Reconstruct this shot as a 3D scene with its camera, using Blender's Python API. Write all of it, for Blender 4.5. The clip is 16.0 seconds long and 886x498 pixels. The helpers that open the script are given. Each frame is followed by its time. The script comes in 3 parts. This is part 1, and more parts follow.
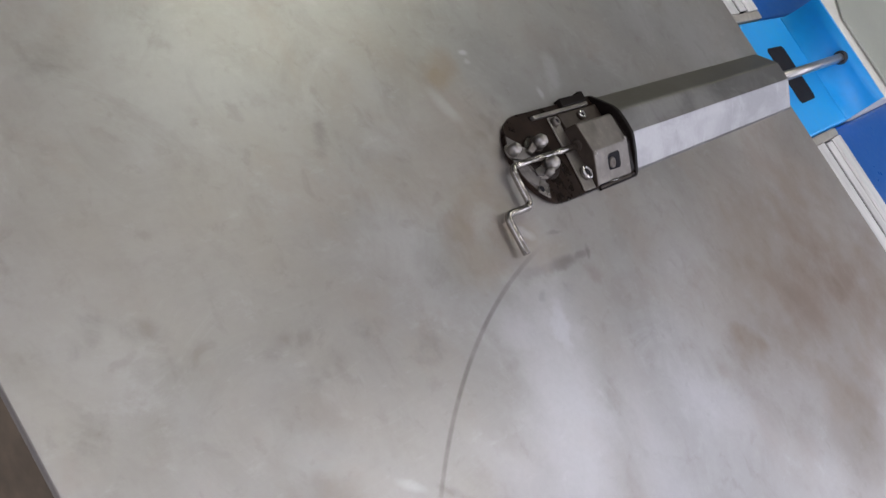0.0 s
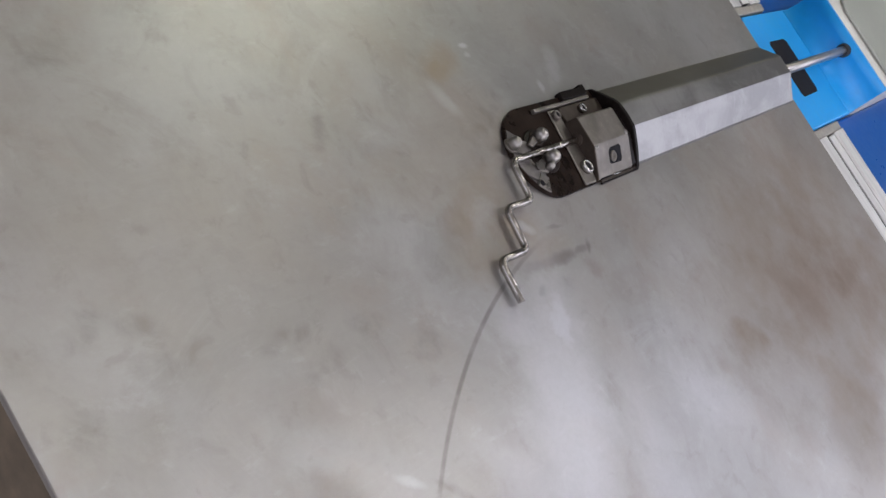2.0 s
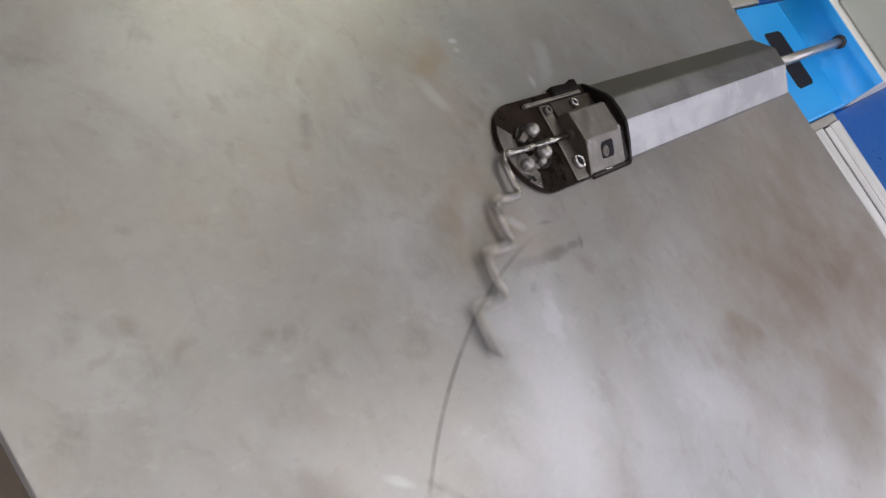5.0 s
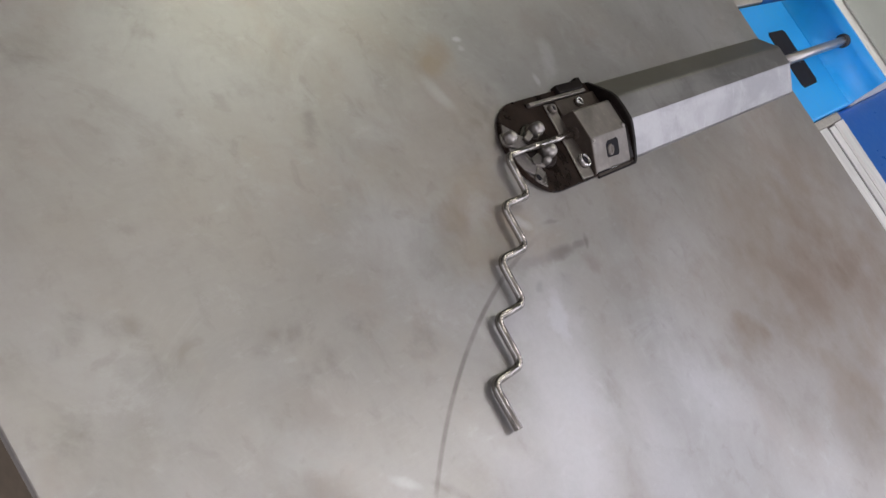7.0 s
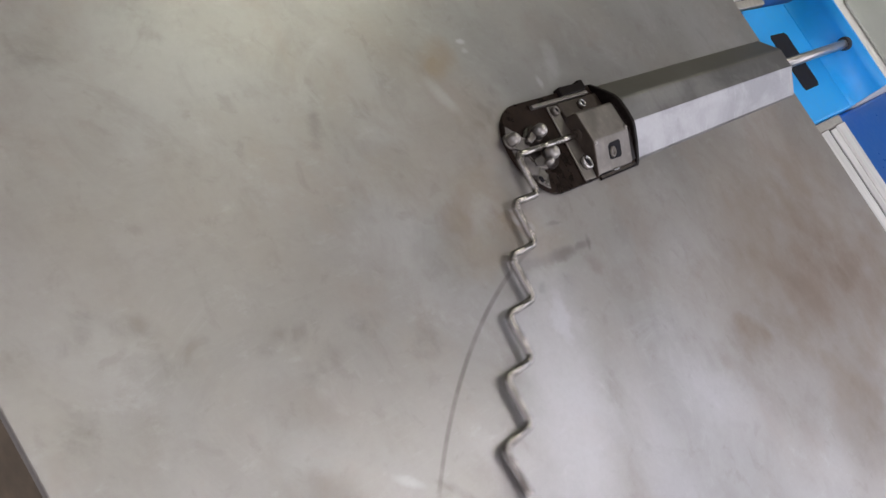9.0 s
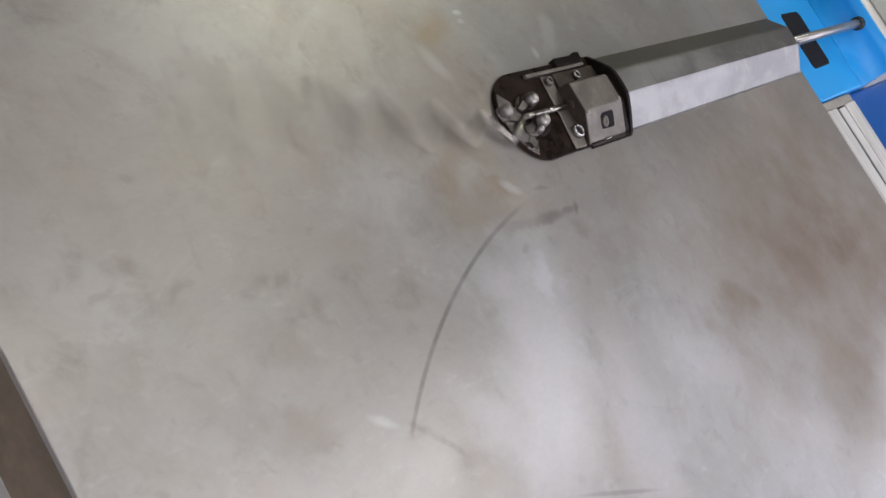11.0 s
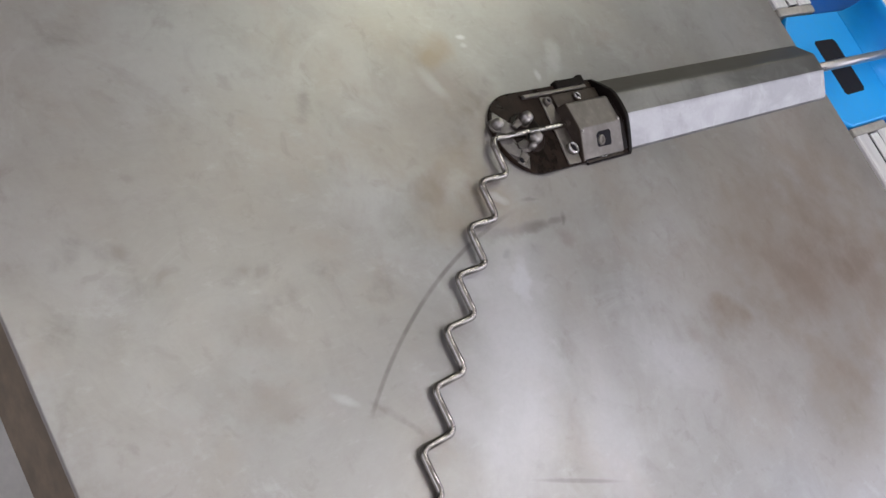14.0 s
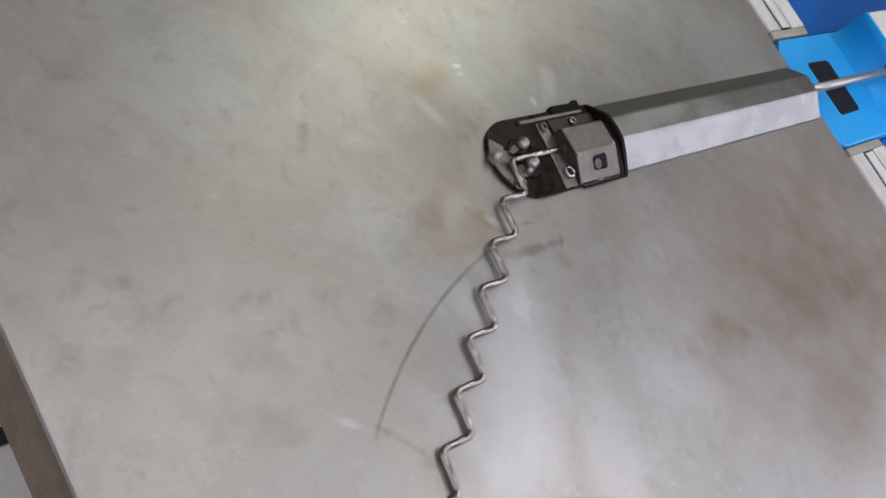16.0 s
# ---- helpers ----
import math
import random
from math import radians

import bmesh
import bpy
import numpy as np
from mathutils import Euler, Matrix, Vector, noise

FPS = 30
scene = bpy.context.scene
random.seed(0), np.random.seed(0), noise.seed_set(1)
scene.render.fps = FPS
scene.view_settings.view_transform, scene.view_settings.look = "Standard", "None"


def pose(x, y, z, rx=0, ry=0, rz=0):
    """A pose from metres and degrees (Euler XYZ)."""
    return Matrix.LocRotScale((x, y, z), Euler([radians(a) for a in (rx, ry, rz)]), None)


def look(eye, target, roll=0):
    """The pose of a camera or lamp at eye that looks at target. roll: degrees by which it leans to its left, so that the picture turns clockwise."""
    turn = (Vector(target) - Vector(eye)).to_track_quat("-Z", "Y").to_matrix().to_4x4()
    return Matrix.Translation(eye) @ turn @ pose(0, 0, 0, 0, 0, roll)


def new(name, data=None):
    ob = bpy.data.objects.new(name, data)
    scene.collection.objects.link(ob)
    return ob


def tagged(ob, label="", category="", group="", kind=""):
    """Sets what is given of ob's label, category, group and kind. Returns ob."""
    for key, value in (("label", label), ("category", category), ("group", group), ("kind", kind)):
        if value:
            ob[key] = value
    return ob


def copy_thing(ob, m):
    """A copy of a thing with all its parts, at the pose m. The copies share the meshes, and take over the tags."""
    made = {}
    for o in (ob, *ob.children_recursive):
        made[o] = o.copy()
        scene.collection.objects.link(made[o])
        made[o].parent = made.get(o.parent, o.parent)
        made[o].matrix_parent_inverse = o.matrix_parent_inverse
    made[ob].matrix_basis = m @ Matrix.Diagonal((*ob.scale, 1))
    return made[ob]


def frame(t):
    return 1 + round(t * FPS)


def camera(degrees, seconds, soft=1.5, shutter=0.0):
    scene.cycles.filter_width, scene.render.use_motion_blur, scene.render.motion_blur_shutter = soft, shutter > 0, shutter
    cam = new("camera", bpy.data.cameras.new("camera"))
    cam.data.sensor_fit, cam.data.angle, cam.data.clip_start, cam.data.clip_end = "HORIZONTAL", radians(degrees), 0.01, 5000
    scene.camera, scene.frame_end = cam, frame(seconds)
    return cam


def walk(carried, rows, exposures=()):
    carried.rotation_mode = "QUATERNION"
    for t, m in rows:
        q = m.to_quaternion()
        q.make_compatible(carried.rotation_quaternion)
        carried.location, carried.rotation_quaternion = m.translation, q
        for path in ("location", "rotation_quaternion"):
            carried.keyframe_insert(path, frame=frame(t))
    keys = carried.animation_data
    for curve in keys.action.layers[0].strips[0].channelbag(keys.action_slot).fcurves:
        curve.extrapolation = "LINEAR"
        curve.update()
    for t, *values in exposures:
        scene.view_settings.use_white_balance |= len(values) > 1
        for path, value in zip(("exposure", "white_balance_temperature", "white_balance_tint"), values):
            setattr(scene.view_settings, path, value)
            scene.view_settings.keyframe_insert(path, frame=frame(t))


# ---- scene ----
# Lengths below are in millimetres unless they are poses or lamps; MM turns them into metres.
MM = 0.001

# ---- camera ----
cam = camera(43.64, 16.0, soft=1.5, shutter=0.8)
PATH = [
    (0, -0.3779, -0.0598, 0.2187, 37.10, -39.53, -41.14),
    (0.5, -0.3775, -0.0591, 0.2188, 36.90, -39.84, -41.08),
    (1, -0.3735, -0.0595, 0.2145, 36.20, -39.20, -41.17),
    (1.5, -0.3729, -0.0596, 0.2173, 36.36, -39.47, -40.57),
    (2, -0.3757, -0.0595, 0.2182, 36.65, -39.47, -41.02),
    (2.5, -0.3739, -0.0609, 0.2204, 36.45, -39.41, -40.94),
    (3, -0.3704, -0.0606, 0.2188, 36.50, -39.20, -41.39),
    (3.5, -0.3669, -0.0634, 0.2196, 36.52, -38.31, -41.37),
    (4, -0.3699, -0.0616, 0.2195, 36.69, -38.82, -41.47),
    (6.5, -0.3716, -0.0605, 0.2175, 36.78, -39.10, -41.57),
    (7, -0.3702, -0.0601, 0.2162, 36.88, -38.99, -41.63),
    (7.5, -0.3691, -0.0587, 0.2162, 36.68, -38.97, -41.49),
    (8, -0.3719, -0.0594, 0.2185, 36.75, -38.96, -41.53),
    (8.5, -0.3732, -0.0594, 0.2184, 36.88, -39.19, -41.44),
    (9, -0.3726, -0.0601, 0.2174, 36.78, -39.04, -41.39),
    (11.3, -0.3787, -0.0809, 0.2395, 34.10, -37.81, -38.60),
    (11.5, -0.3871, -0.0828, 0.2427, 34.22, -37.94, -38.97),
    (12, -0.3823, -0.1041, 0.2684, 32.15, -35.33, -33.35),
    (12.5, -0.3810, -0.1144, 0.2807, 32.17, -34.24, -32.40),
    (13, -0.3777, -0.1194, 0.2871, 32.82, -33.41, -32.63),
    (13.5, -0.3765, -0.1175, 0.2835, 32.85, -33.53, -32.94),
    (14, -0.3738, -0.1133, 0.2846, 32.33, -33.75, -33.16),
    (14.5, -0.3743, -0.1186, 0.2892, 33.31, -32.74, -34.21),
    (15, -0.3729, -0.1182, 0.2893, 33.96, -32.70, -34.08),
    (15.5, -0.3766, -0.1170, 0.2907, 34.11, -32.86, -34.35),
    (16, -0.3772, -0.1176, 0.2900, 34.37, -32.84, -34.08),
]
walk(cam, [(t, pose(x, y, z, rx, ry, rz)) for t, x, y, z, rx, ry, rz in PATH],
     exposures=[(0.0, 0.02, 6330, 10), (3.0, 0.02, 6400, 10), (7.0, 0.02, 6540, 10), (9.5, 0.02, 6540, 10), (12.0, 0.10, 6450, 10), (16.0, 0.11, 6320, 10)])

# ---- light ----
world = bpy.data.worlds.new("sky")
scene.world = world
world.use_nodes = True
sky = world.node_tree.nodes.new("ShaderNodeTexSky")
sky.sky_type, sky.sun_disc, sky.sun_elevation, sky.sun_rotation = "NISHITA", False, radians(40), radians(120)
world.node_tree.links.new(sky.outputs[0], world.node_tree.nodes["Background"].inputs[0])
world.node_tree.nodes["Background"].inputs[1].default_value = 0.12


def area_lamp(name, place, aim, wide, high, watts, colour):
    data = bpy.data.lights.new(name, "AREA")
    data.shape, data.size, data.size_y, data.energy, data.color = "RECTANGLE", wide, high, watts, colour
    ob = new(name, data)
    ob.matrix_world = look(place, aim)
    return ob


# daylight in the east window opening; tubes under the ceiling, the first known by its glare
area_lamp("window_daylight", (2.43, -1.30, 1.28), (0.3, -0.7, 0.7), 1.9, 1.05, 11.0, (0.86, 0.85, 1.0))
# two broad fills added in unseen south and west openings, for softer light
area_lamp("side_fill", (-0.6, -2.42, 1.25), (-0.6, 0.0, 0.9), 3.0, 1.1, 35, (0.975, 0.905, 0.985))
area_lamp("back_fill", (-2.42, 0.2, 1.25), (0.0, 0.2, 0.9), 3.0, 1.1, 18, (0.985, 0.905, 0.97))
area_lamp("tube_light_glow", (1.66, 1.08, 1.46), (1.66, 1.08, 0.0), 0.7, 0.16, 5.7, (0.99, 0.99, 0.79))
# two further tubes, added as fill to brighten the table's near part
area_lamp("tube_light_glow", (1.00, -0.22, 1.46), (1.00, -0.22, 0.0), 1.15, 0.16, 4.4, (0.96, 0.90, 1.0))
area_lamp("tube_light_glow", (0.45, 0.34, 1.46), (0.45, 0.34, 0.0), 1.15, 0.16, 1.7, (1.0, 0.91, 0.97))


# ---- materials ----
class Nodes:
    """A short way to write a node material."""

    def __init__(self, name):
        self.mat = bpy.data.materials.new(name)
        self.mat.use_nodes = True
        self.tree = self.mat.node_tree
        self.bsdf = self.tree.nodes["Principled BSDF"]
        self.coord = self.node("ShaderNodeTexCoord").outputs["Object"]

    def node(self, kind, **values):
        n = self.tree.nodes.new(kind)
        for key, value in values.items():
            n.inputs[key].default_value = value
        return n

    def link(self, a, b):
        self.tree.links.new(a, b)

    def noise(self, scale, detail=6.0, rough=0.6, stretch=None, distortion=0.0):
        n = self.node("ShaderNodeTexNoise", Scale=scale, Detail=detail, Roughness=rough, Distortion=distortion)
        src = self.coord
        if stretch:
            m = self.node("ShaderNodeMapping", Scale=stretch)
            self.link(src, m.inputs[0])
            src = m.outputs[0]
        self.link(src, n.inputs["Vector"])
        return n.outputs[0]

    def ramp(self, value, low, high, a=0.0, b=1.0):
        n = self.node("ShaderNodeMapRange")
        n.interpolation_type = "SMOOTHSTEP"
        for k, v in zip((1, 2, 3, 4), (low, high, a, b)):
            n.inputs[k].default_value = v
        self.link(value, n.inputs[0])
        return n.outputs[0]

    def maths(self, op, a, b=None, clamp=False):
        n = self.node("ShaderNodeMath")
        n.operation, n.use_clamp = op, clamp
        for i, v in enumerate((a, b)):
            if v is None:
                continue
            if isinstance(v, (int, float)):
                n.inputs[i].default_value = v
            else:
                self.link(v, n.inputs[i])
        return n.outputs[0]

    def mix(self, fac, a, b, mode="MIX"):
        n = self.tree.nodes.new("ShaderNodeMix")
        n.data_type, n.blend_type = "RGBA", mode
        for sock, v in ((n.inputs[0], fac), (n.inputs[6], a), (n.inputs[7], b)):
            if isinstance(v, (int, float)):
                sock.default_value = v
            elif isinstance(v, tuple):
                sock.default_value = (*v, 1.0)
            else:
                self.link(v, sock)
        return n.outputs[2]

    def bump(self, value, strength, distance):
        n = self.node("ShaderNodeBump", Strength=strength, Distance=distance)
        self.link(value, n.inputs["Height"])
        self.link(n.outputs[0], self.bsdf.inputs["Normal"])

    def set(self, **values):
        for key, v in values.items():
            sock = self.bsdf.inputs[key.replace("_", " ")]
            if isinstance(v, tuple):
                sock.default_value = (*v, 1.0)
            elif isinstance(v, (int, float)):
                sock.default_value = v
            else:
                self.link(v, sock)
        return self


def plain(name, colour, rough, metal=0.0, vary=0.25, grain=300.0, bump=0.15, depth=0.0002, coarse=25.0, gloss=0.5):
    """A surface with fine grain and broader, weaker blotches."""
    m = Nodes(name)
    fine, broad = m.noise(grain), m.noise(coarse, 4.0)
    both = m.maths("ADD", m.maths("MULTIPLY", fine, 0.4), m.maths("MULTIPLY", broad, 0.6))
    dark = tuple(c * (1 - vary) for c in colour)
    light = tuple(min(1.0, c * (1 + vary)) for c in colour)
    m.set(Base_Color=m.mix(m.ramp(both, 0.3, 0.7), dark, light), Metallic=metal,
          Roughness=m.ramp(both, 0.25, 0.75, max(0.05, rough - 0.08), rough + 0.1))
    m.bump(fine, bump, depth)
    m.set(Specular_IOR_Level=gloss)
    return m.mat


def steel_sheet():
    """Worn grey sheet steel with rust blooms, scuffs, a swept scratch, rub marks and painted window sheen."""
    m = Nodes("worn_sheet_steel")
    wob = m.node("ShaderNodeTexNoise", Scale=45.0, Detail=5.0, Roughness=0.65)
    m.link(m.coord, wob.inputs["Vector"])
    sub = m.node("ShaderNodeVectorMath")
    sub.operation = "SUBTRACT"
    m.link(wob.outputs["Color"], sub.inputs[0])
    sub.inputs[1].default_value = (0.5, 0.5, 0.5)

    def shifted(amount):
        scl = m.node("ShaderNodeVectorMath")
        scl.operation = "SCALE"
        m.link(sub.outputs[0], scl.inputs[0])
        scl.inputs["Scale"].default_value = amount
        add = m.node("ShaderNodeVectorMath")
        add.operation = "ADD"
        m.link(m.coord, add.inputs[0])
        m.link(scl.outputs[0], add.inputs[1])
        return add.outputs[0]

    ragged, crisp = shifted(0.022), shifted(0.007)

    def spot(x, y, rx, ry, turn=0.0, source=None, after=None):
        """A soft oval, 1 in its middle and 0 at its rim; worked out after another value, to keep few values at a time."""
        source = source or (ragged if min(rx, ry) > 5.5 else crisp)
        if after:
            chain = m.node("ShaderNodeVectorMath")
            chain.operation = "MULTIPLY_ADD"
            m.link(after, chain.inputs[0])
            chain.inputs[1].default_value = (1e-8, 1e-8, 1e-8)
            m.link(source, chain.inputs[2])
            source = chain.outputs[0]
        mp = m.node("ShaderNodeMapping")
        mp.vector_type = "TEXTURE"
        mp.inputs[1].default_value = (x * MM, y * MM, 0)
        mp.inputs[2].default_value = (0, 0, radians(turn))
        mp.inputs[3].default_value = (rx * MM, ry * MM, 1)
        m.link(source, mp.inputs[0])
        flat = m.node("ShaderNodeVectorMath")
        flat.operation = "MULTIPLY"
        flat.inputs[1].default_value = (1, 1, 0)
        m.link(mp.outputs[0], flat.inputs[0])
        g = m.tree.nodes.new("ShaderNodeTexGradient")
        g.gradient_type = "SPHERICAL"
        m.link(flat.outputs[0], g.inputs[0])
        return g.outputs["Fac"]

    def total(spots):
        out = None
        for item in spots:
            weight, args = item[0], item[1:]
            s = m.maths("MULTIPLY", m.ramp(spot(*args, after=out), 0.0, 0.8), weight)
            out = s if out is None else m.maths("MAXIMUM", out, s)
        return out

    broad = m.noise(9.0, 5.0, 0.6, distortion=0.6)
    mid = m.noise(38.0, 6.0, 0.65)
    fine = m.noise(420.0, 3.0, 0.6)
    brushed = m.noise(60.0, 4.0, 0.6, stretch=(1.0, 14.0, 1.0))
    col = m.mix(m.ramp(broad, 0.35, 0.68), (0.33, 0.322, 0.305), (0.415, 0.41, 0.40))
    drift = m.noise(14.0, 3.0, 0.55)
    col = m.mix(m.maths("MULTIPLY", m.ramp(drift, 0.4, 0.66), 0.6), col, (0.36, 0.335, 0.30))
    col = m.mix(m.maths("MULTIPLY", m.ramp(mid, 0.52, 0.74), 0.4), col, (0.26, 0.235, 0.20))
    col = m.mix(m.maths("MULTIPLY", m.ramp(brushed, 0.5, 0.8), 0.07), col, (0.50, 0.50, 0.49))
    patchy, warm = m.noise(24.0, 6.0, 0.7, distortion=0.9), m.noise(17.0, 5.0, 0.65, distortion=0.4)
    col = m.mix(m.maths("MULTIPLY", m.ramp(patchy, 0.50, 0.66), 0.34), col, (0.285, 0.27, 0.25))
    col = m.mix(m.maths("MULTIPLY", m.ramp(patchy, 0.46, 0.32), 0.30), col, (0.49, 0.488, 0.49))
    col = m.mix(m.maths("MULTIPLY", m.ramp(warm, 0.52, 0.68), 0.38), col, (0.345, 0.295, 0.25))
    smudge, rub = m.noise(105.0, 4.0, 0.6, distortion=0.5), m.noise(80.0, 4.0, 0.65, stretch=(1.0, 2.2, 1.0))
    col = m.mix(m.maths("MULTIPLY", m.ramp(smudge, 0.56, 0.72), 0.25), col, (0.22, 0.20, 0.175))
    col = m.mix(m.maths("MULTIPLY", m.ramp(rub, 0.57, 0.78), 0.24), col, (0.52, 0.515, 0.525))
    rust = total([
        (0.2, -48, 44, 14, 9, 35), (1.0, 130, -100, 115, 62, 10), (0.9, 185, -118, 90, 60, 20), (0.8, 110, -140, 90, 46, 30),
        (1.1, 142, -106, 46, 26, -20), (0.95, 42, -104, 30, 20, -25), (1.1, 132, -86, 40, 15, -10), (0.8, 96, -137, 40, 18, -30), (1.0, 170, -106, 40, 24, 0), (0.35, -182, -43, 20, 10, -30), (0.3, -191, -66, 18, 9, -30), (0.15, -66, -20, 16, 10, 0), (0.2, -52, -34, 18, 8, -20),
        (0.5, -86, -12, 20, 12, 30), (0.6, -64, -18, 11, 6, -30), (0.45, -62, -32, 28, 9, -10), (0.4, -31, -49, 8, 8, 0), (0.85, 130, -85, 170, 90, 15), (0.45, 60, -128, 60, 34, 30), (0.5, 140, -48, 50, 16, 10),
        (0.35, -60, 18, 42, 30, 20), (0.3, -225, 40, 70, 90, 0), (0.4, -232, 26, 20, 26, 0), (0.25, -45, -20, 30, 22, 0), (0.35, -200, 70, 26, 14, 20),
        (0.30, -15, -60, 22, 12, 0), (0.22, -150, -8, 46, 22, -20), (0.28, 30, 50, 24, 14, 0)])
    rusty = m.maths("MULTIPLY", rust, m.ramp(m.noise(34.0, 5.0, 0.62), 0.3, 0.7, 0.62, 0.95), clamp=True)
    col = m.mix(m.maths("MULTIPLY", rusty, 0.9), col, (0.215, 0.16, 0.12))
    grime = total([
        (0.6, -148, -88, 20, 2.0, -50), (0.7, -174, -26, 6, 4, 40), (0.5, -174, -36, 9, 5, 0), (0.35, -245, -17, 14, 2.6, -60), (0.25, -62, -20, 14, 7, 10), (0.22, -58, 12, 8, 20, 10),
        (0.55, -125, 31.5, 10, 4, 60), (0.6, -231, -5, 10, 6, 20), (0.55, -218, -8, 11, 5, -20), (0.55, -181, -25, 9, 4, 20), (0.4, -213, -20, 14, 7, 0), (0.5, -244, -26, 11, 6, 30), (0.3, -90, -10, 11, 8, 0), (0.35, -141, -96, 10, 5, 0), (0.6, -125, 30, 7, 2.4, -60), (0.45, -215, -20, 14, 8, 0),
        (0.5, -40, 22, 26, 8, 25), (0.45, -205, 66, 12, 7, 0), (0.4, -150, -28, 10, 6, 0), (0.42, -132, -42, 9, 7, 30),
        (0.22, -66, 2, 24, 12, 25), (0.4, -52, -48, 8, 5, 0), (0.35, -170, -35, 16, 8, 15), (0.4, -20, -75, 9, 6, 0)])
    col = m.mix(m.maths("MULTIPLY", m.maths("MULTIPLY", grime, 0.62), m.ramp(smudge, 0.38, 0.62, 0.25, 1.0), clamp=True), col, (0.14, 0.125, 0.11))
    ochre = total([(0.95, -48, 45, 17, 12, 35), (0.7, -72, -8, 34, 18, 10), (0.75, -64, -22, 26, 14, -10), (0.6, -84, -24, 24, 14, 0), (0.5, -50, -32, 20, 10, -20), (0.4, -100, 4, 30, 18, 0)])
    col = m.mix(m.maths("MULTIPLY", m.maths("MULTIPLY", ochre, 0.75), m.ramp(mid, 0.3, 0.65, 0.5, 1.0)), col, (0.335, 0.272, 0.195))
    marks = total([(0.85, -46, -38.4, 14, 3.4, -6), (0.6, -33, -38.6, 10, 2.2, 6), (0.75, -27, -38.6, 4.5, 2.0, 50), (0.4, -62, -36.6, 16, 3.0, -6), (0.5, -67, -45, 4, 2.4, 20), (0.4, -40, -27, 7, 1.3, -10)])
    col = m.mix(m.maths("MULTIPLY", marks, 0.75), col, (0.13, 0.118, 0.105))
    # small white scuffs, and large bluish ovals that paint the window's sheen into the colour
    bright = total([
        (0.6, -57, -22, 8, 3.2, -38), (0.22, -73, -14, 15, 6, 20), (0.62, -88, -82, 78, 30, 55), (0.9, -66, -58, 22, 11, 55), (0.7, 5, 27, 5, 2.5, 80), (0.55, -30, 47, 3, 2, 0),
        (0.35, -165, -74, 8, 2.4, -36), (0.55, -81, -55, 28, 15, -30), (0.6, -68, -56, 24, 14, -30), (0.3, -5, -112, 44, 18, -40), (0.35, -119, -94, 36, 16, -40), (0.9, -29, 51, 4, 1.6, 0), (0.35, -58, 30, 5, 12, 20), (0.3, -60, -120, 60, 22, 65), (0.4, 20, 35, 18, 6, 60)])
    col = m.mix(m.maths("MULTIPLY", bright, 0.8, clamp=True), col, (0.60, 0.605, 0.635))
    # the scratch that the wire's tip has swept, and a short straight one
    mp = m.node("ShaderNodeMapping")
    mp.vector_type = "TEXTURE"
    mp.inputs[1].default_value = (ARC[0] * MM, ARC[1] * MM, 0)
    m.link(m.coord, mp.inputs[0])
    flat = m.node("ShaderNodeVectorMath")
    flat.operation = "MULTIPLY"
    flat.inputs[1].default_value = (1, 1, 0)
    m.link(mp.outputs[0], flat.inputs[0])
    length = m.node("ShaderNodeVectorMath")
    length.operation = "LENGTH"
    m.link(flat.outputs[0], length.inputs[0])
    off = m.maths("ABSOLUTE", m.maths("SUBTRACT", length.outputs["Value"], ARC[2] * MM))
    split = m.node("ShaderNodeSeparateXYZ")
    m.link(m.coord, split.inputs[0])
    along = m.maths("MULTIPLY", m.ramp(split.outputs[0], -0.160, -0.1565), m.ramp(split.outputs[0], -0.042, -0.085, 0.0, 1.0))
    along = m.maths("MULTIPLY", along, m.ramp(split.outputs[1], 0.0, -0.005, 0.0, 1.0))
    line = m.maths("MULTIPLY", m.ramp(off, 0.0003, 0.0012, 1.0, 0.0), along)
    line = m.maths("MULTIPLY", line, m.ramp(m.noise(60.0), 0.3, 0.7, 0.26, 0.66))
    col = m.mix(line, col, (0.10, 0.09, 0.08))
    col = m.mix(m.maths("MULTIPLY", m.ramp(spot(-89, -132, 26, 1.2, -22, m.coord), 0.0, 0.7), 0.36), col, (0.13, 0.12, 0.11))
    col = m.mix(m.maths("MULTIPLY", m.ramp(fine, 0.35, 0.7), 0.06), col, (0.22, 0.21, 0.20))
    wear = m.maths("ADD", m.maths("MULTIPLY", broad, 0.5), m.maths("MULTIPLY", mid, 0.5))
    rough = m.maths("ADD", m.ramp(wear, 0.3, 0.7, 0.31, 0.43), m.maths("MULTIPLY", rusty, 0.25))
    m.set(Base_Color=col, Metallic=0.62, Roughness=rough)
    m.bump(m.maths("ADD", m.maths("MULTIPLY", fine, 0.3), mid), 0.06, 0.0004)
    return m.mat


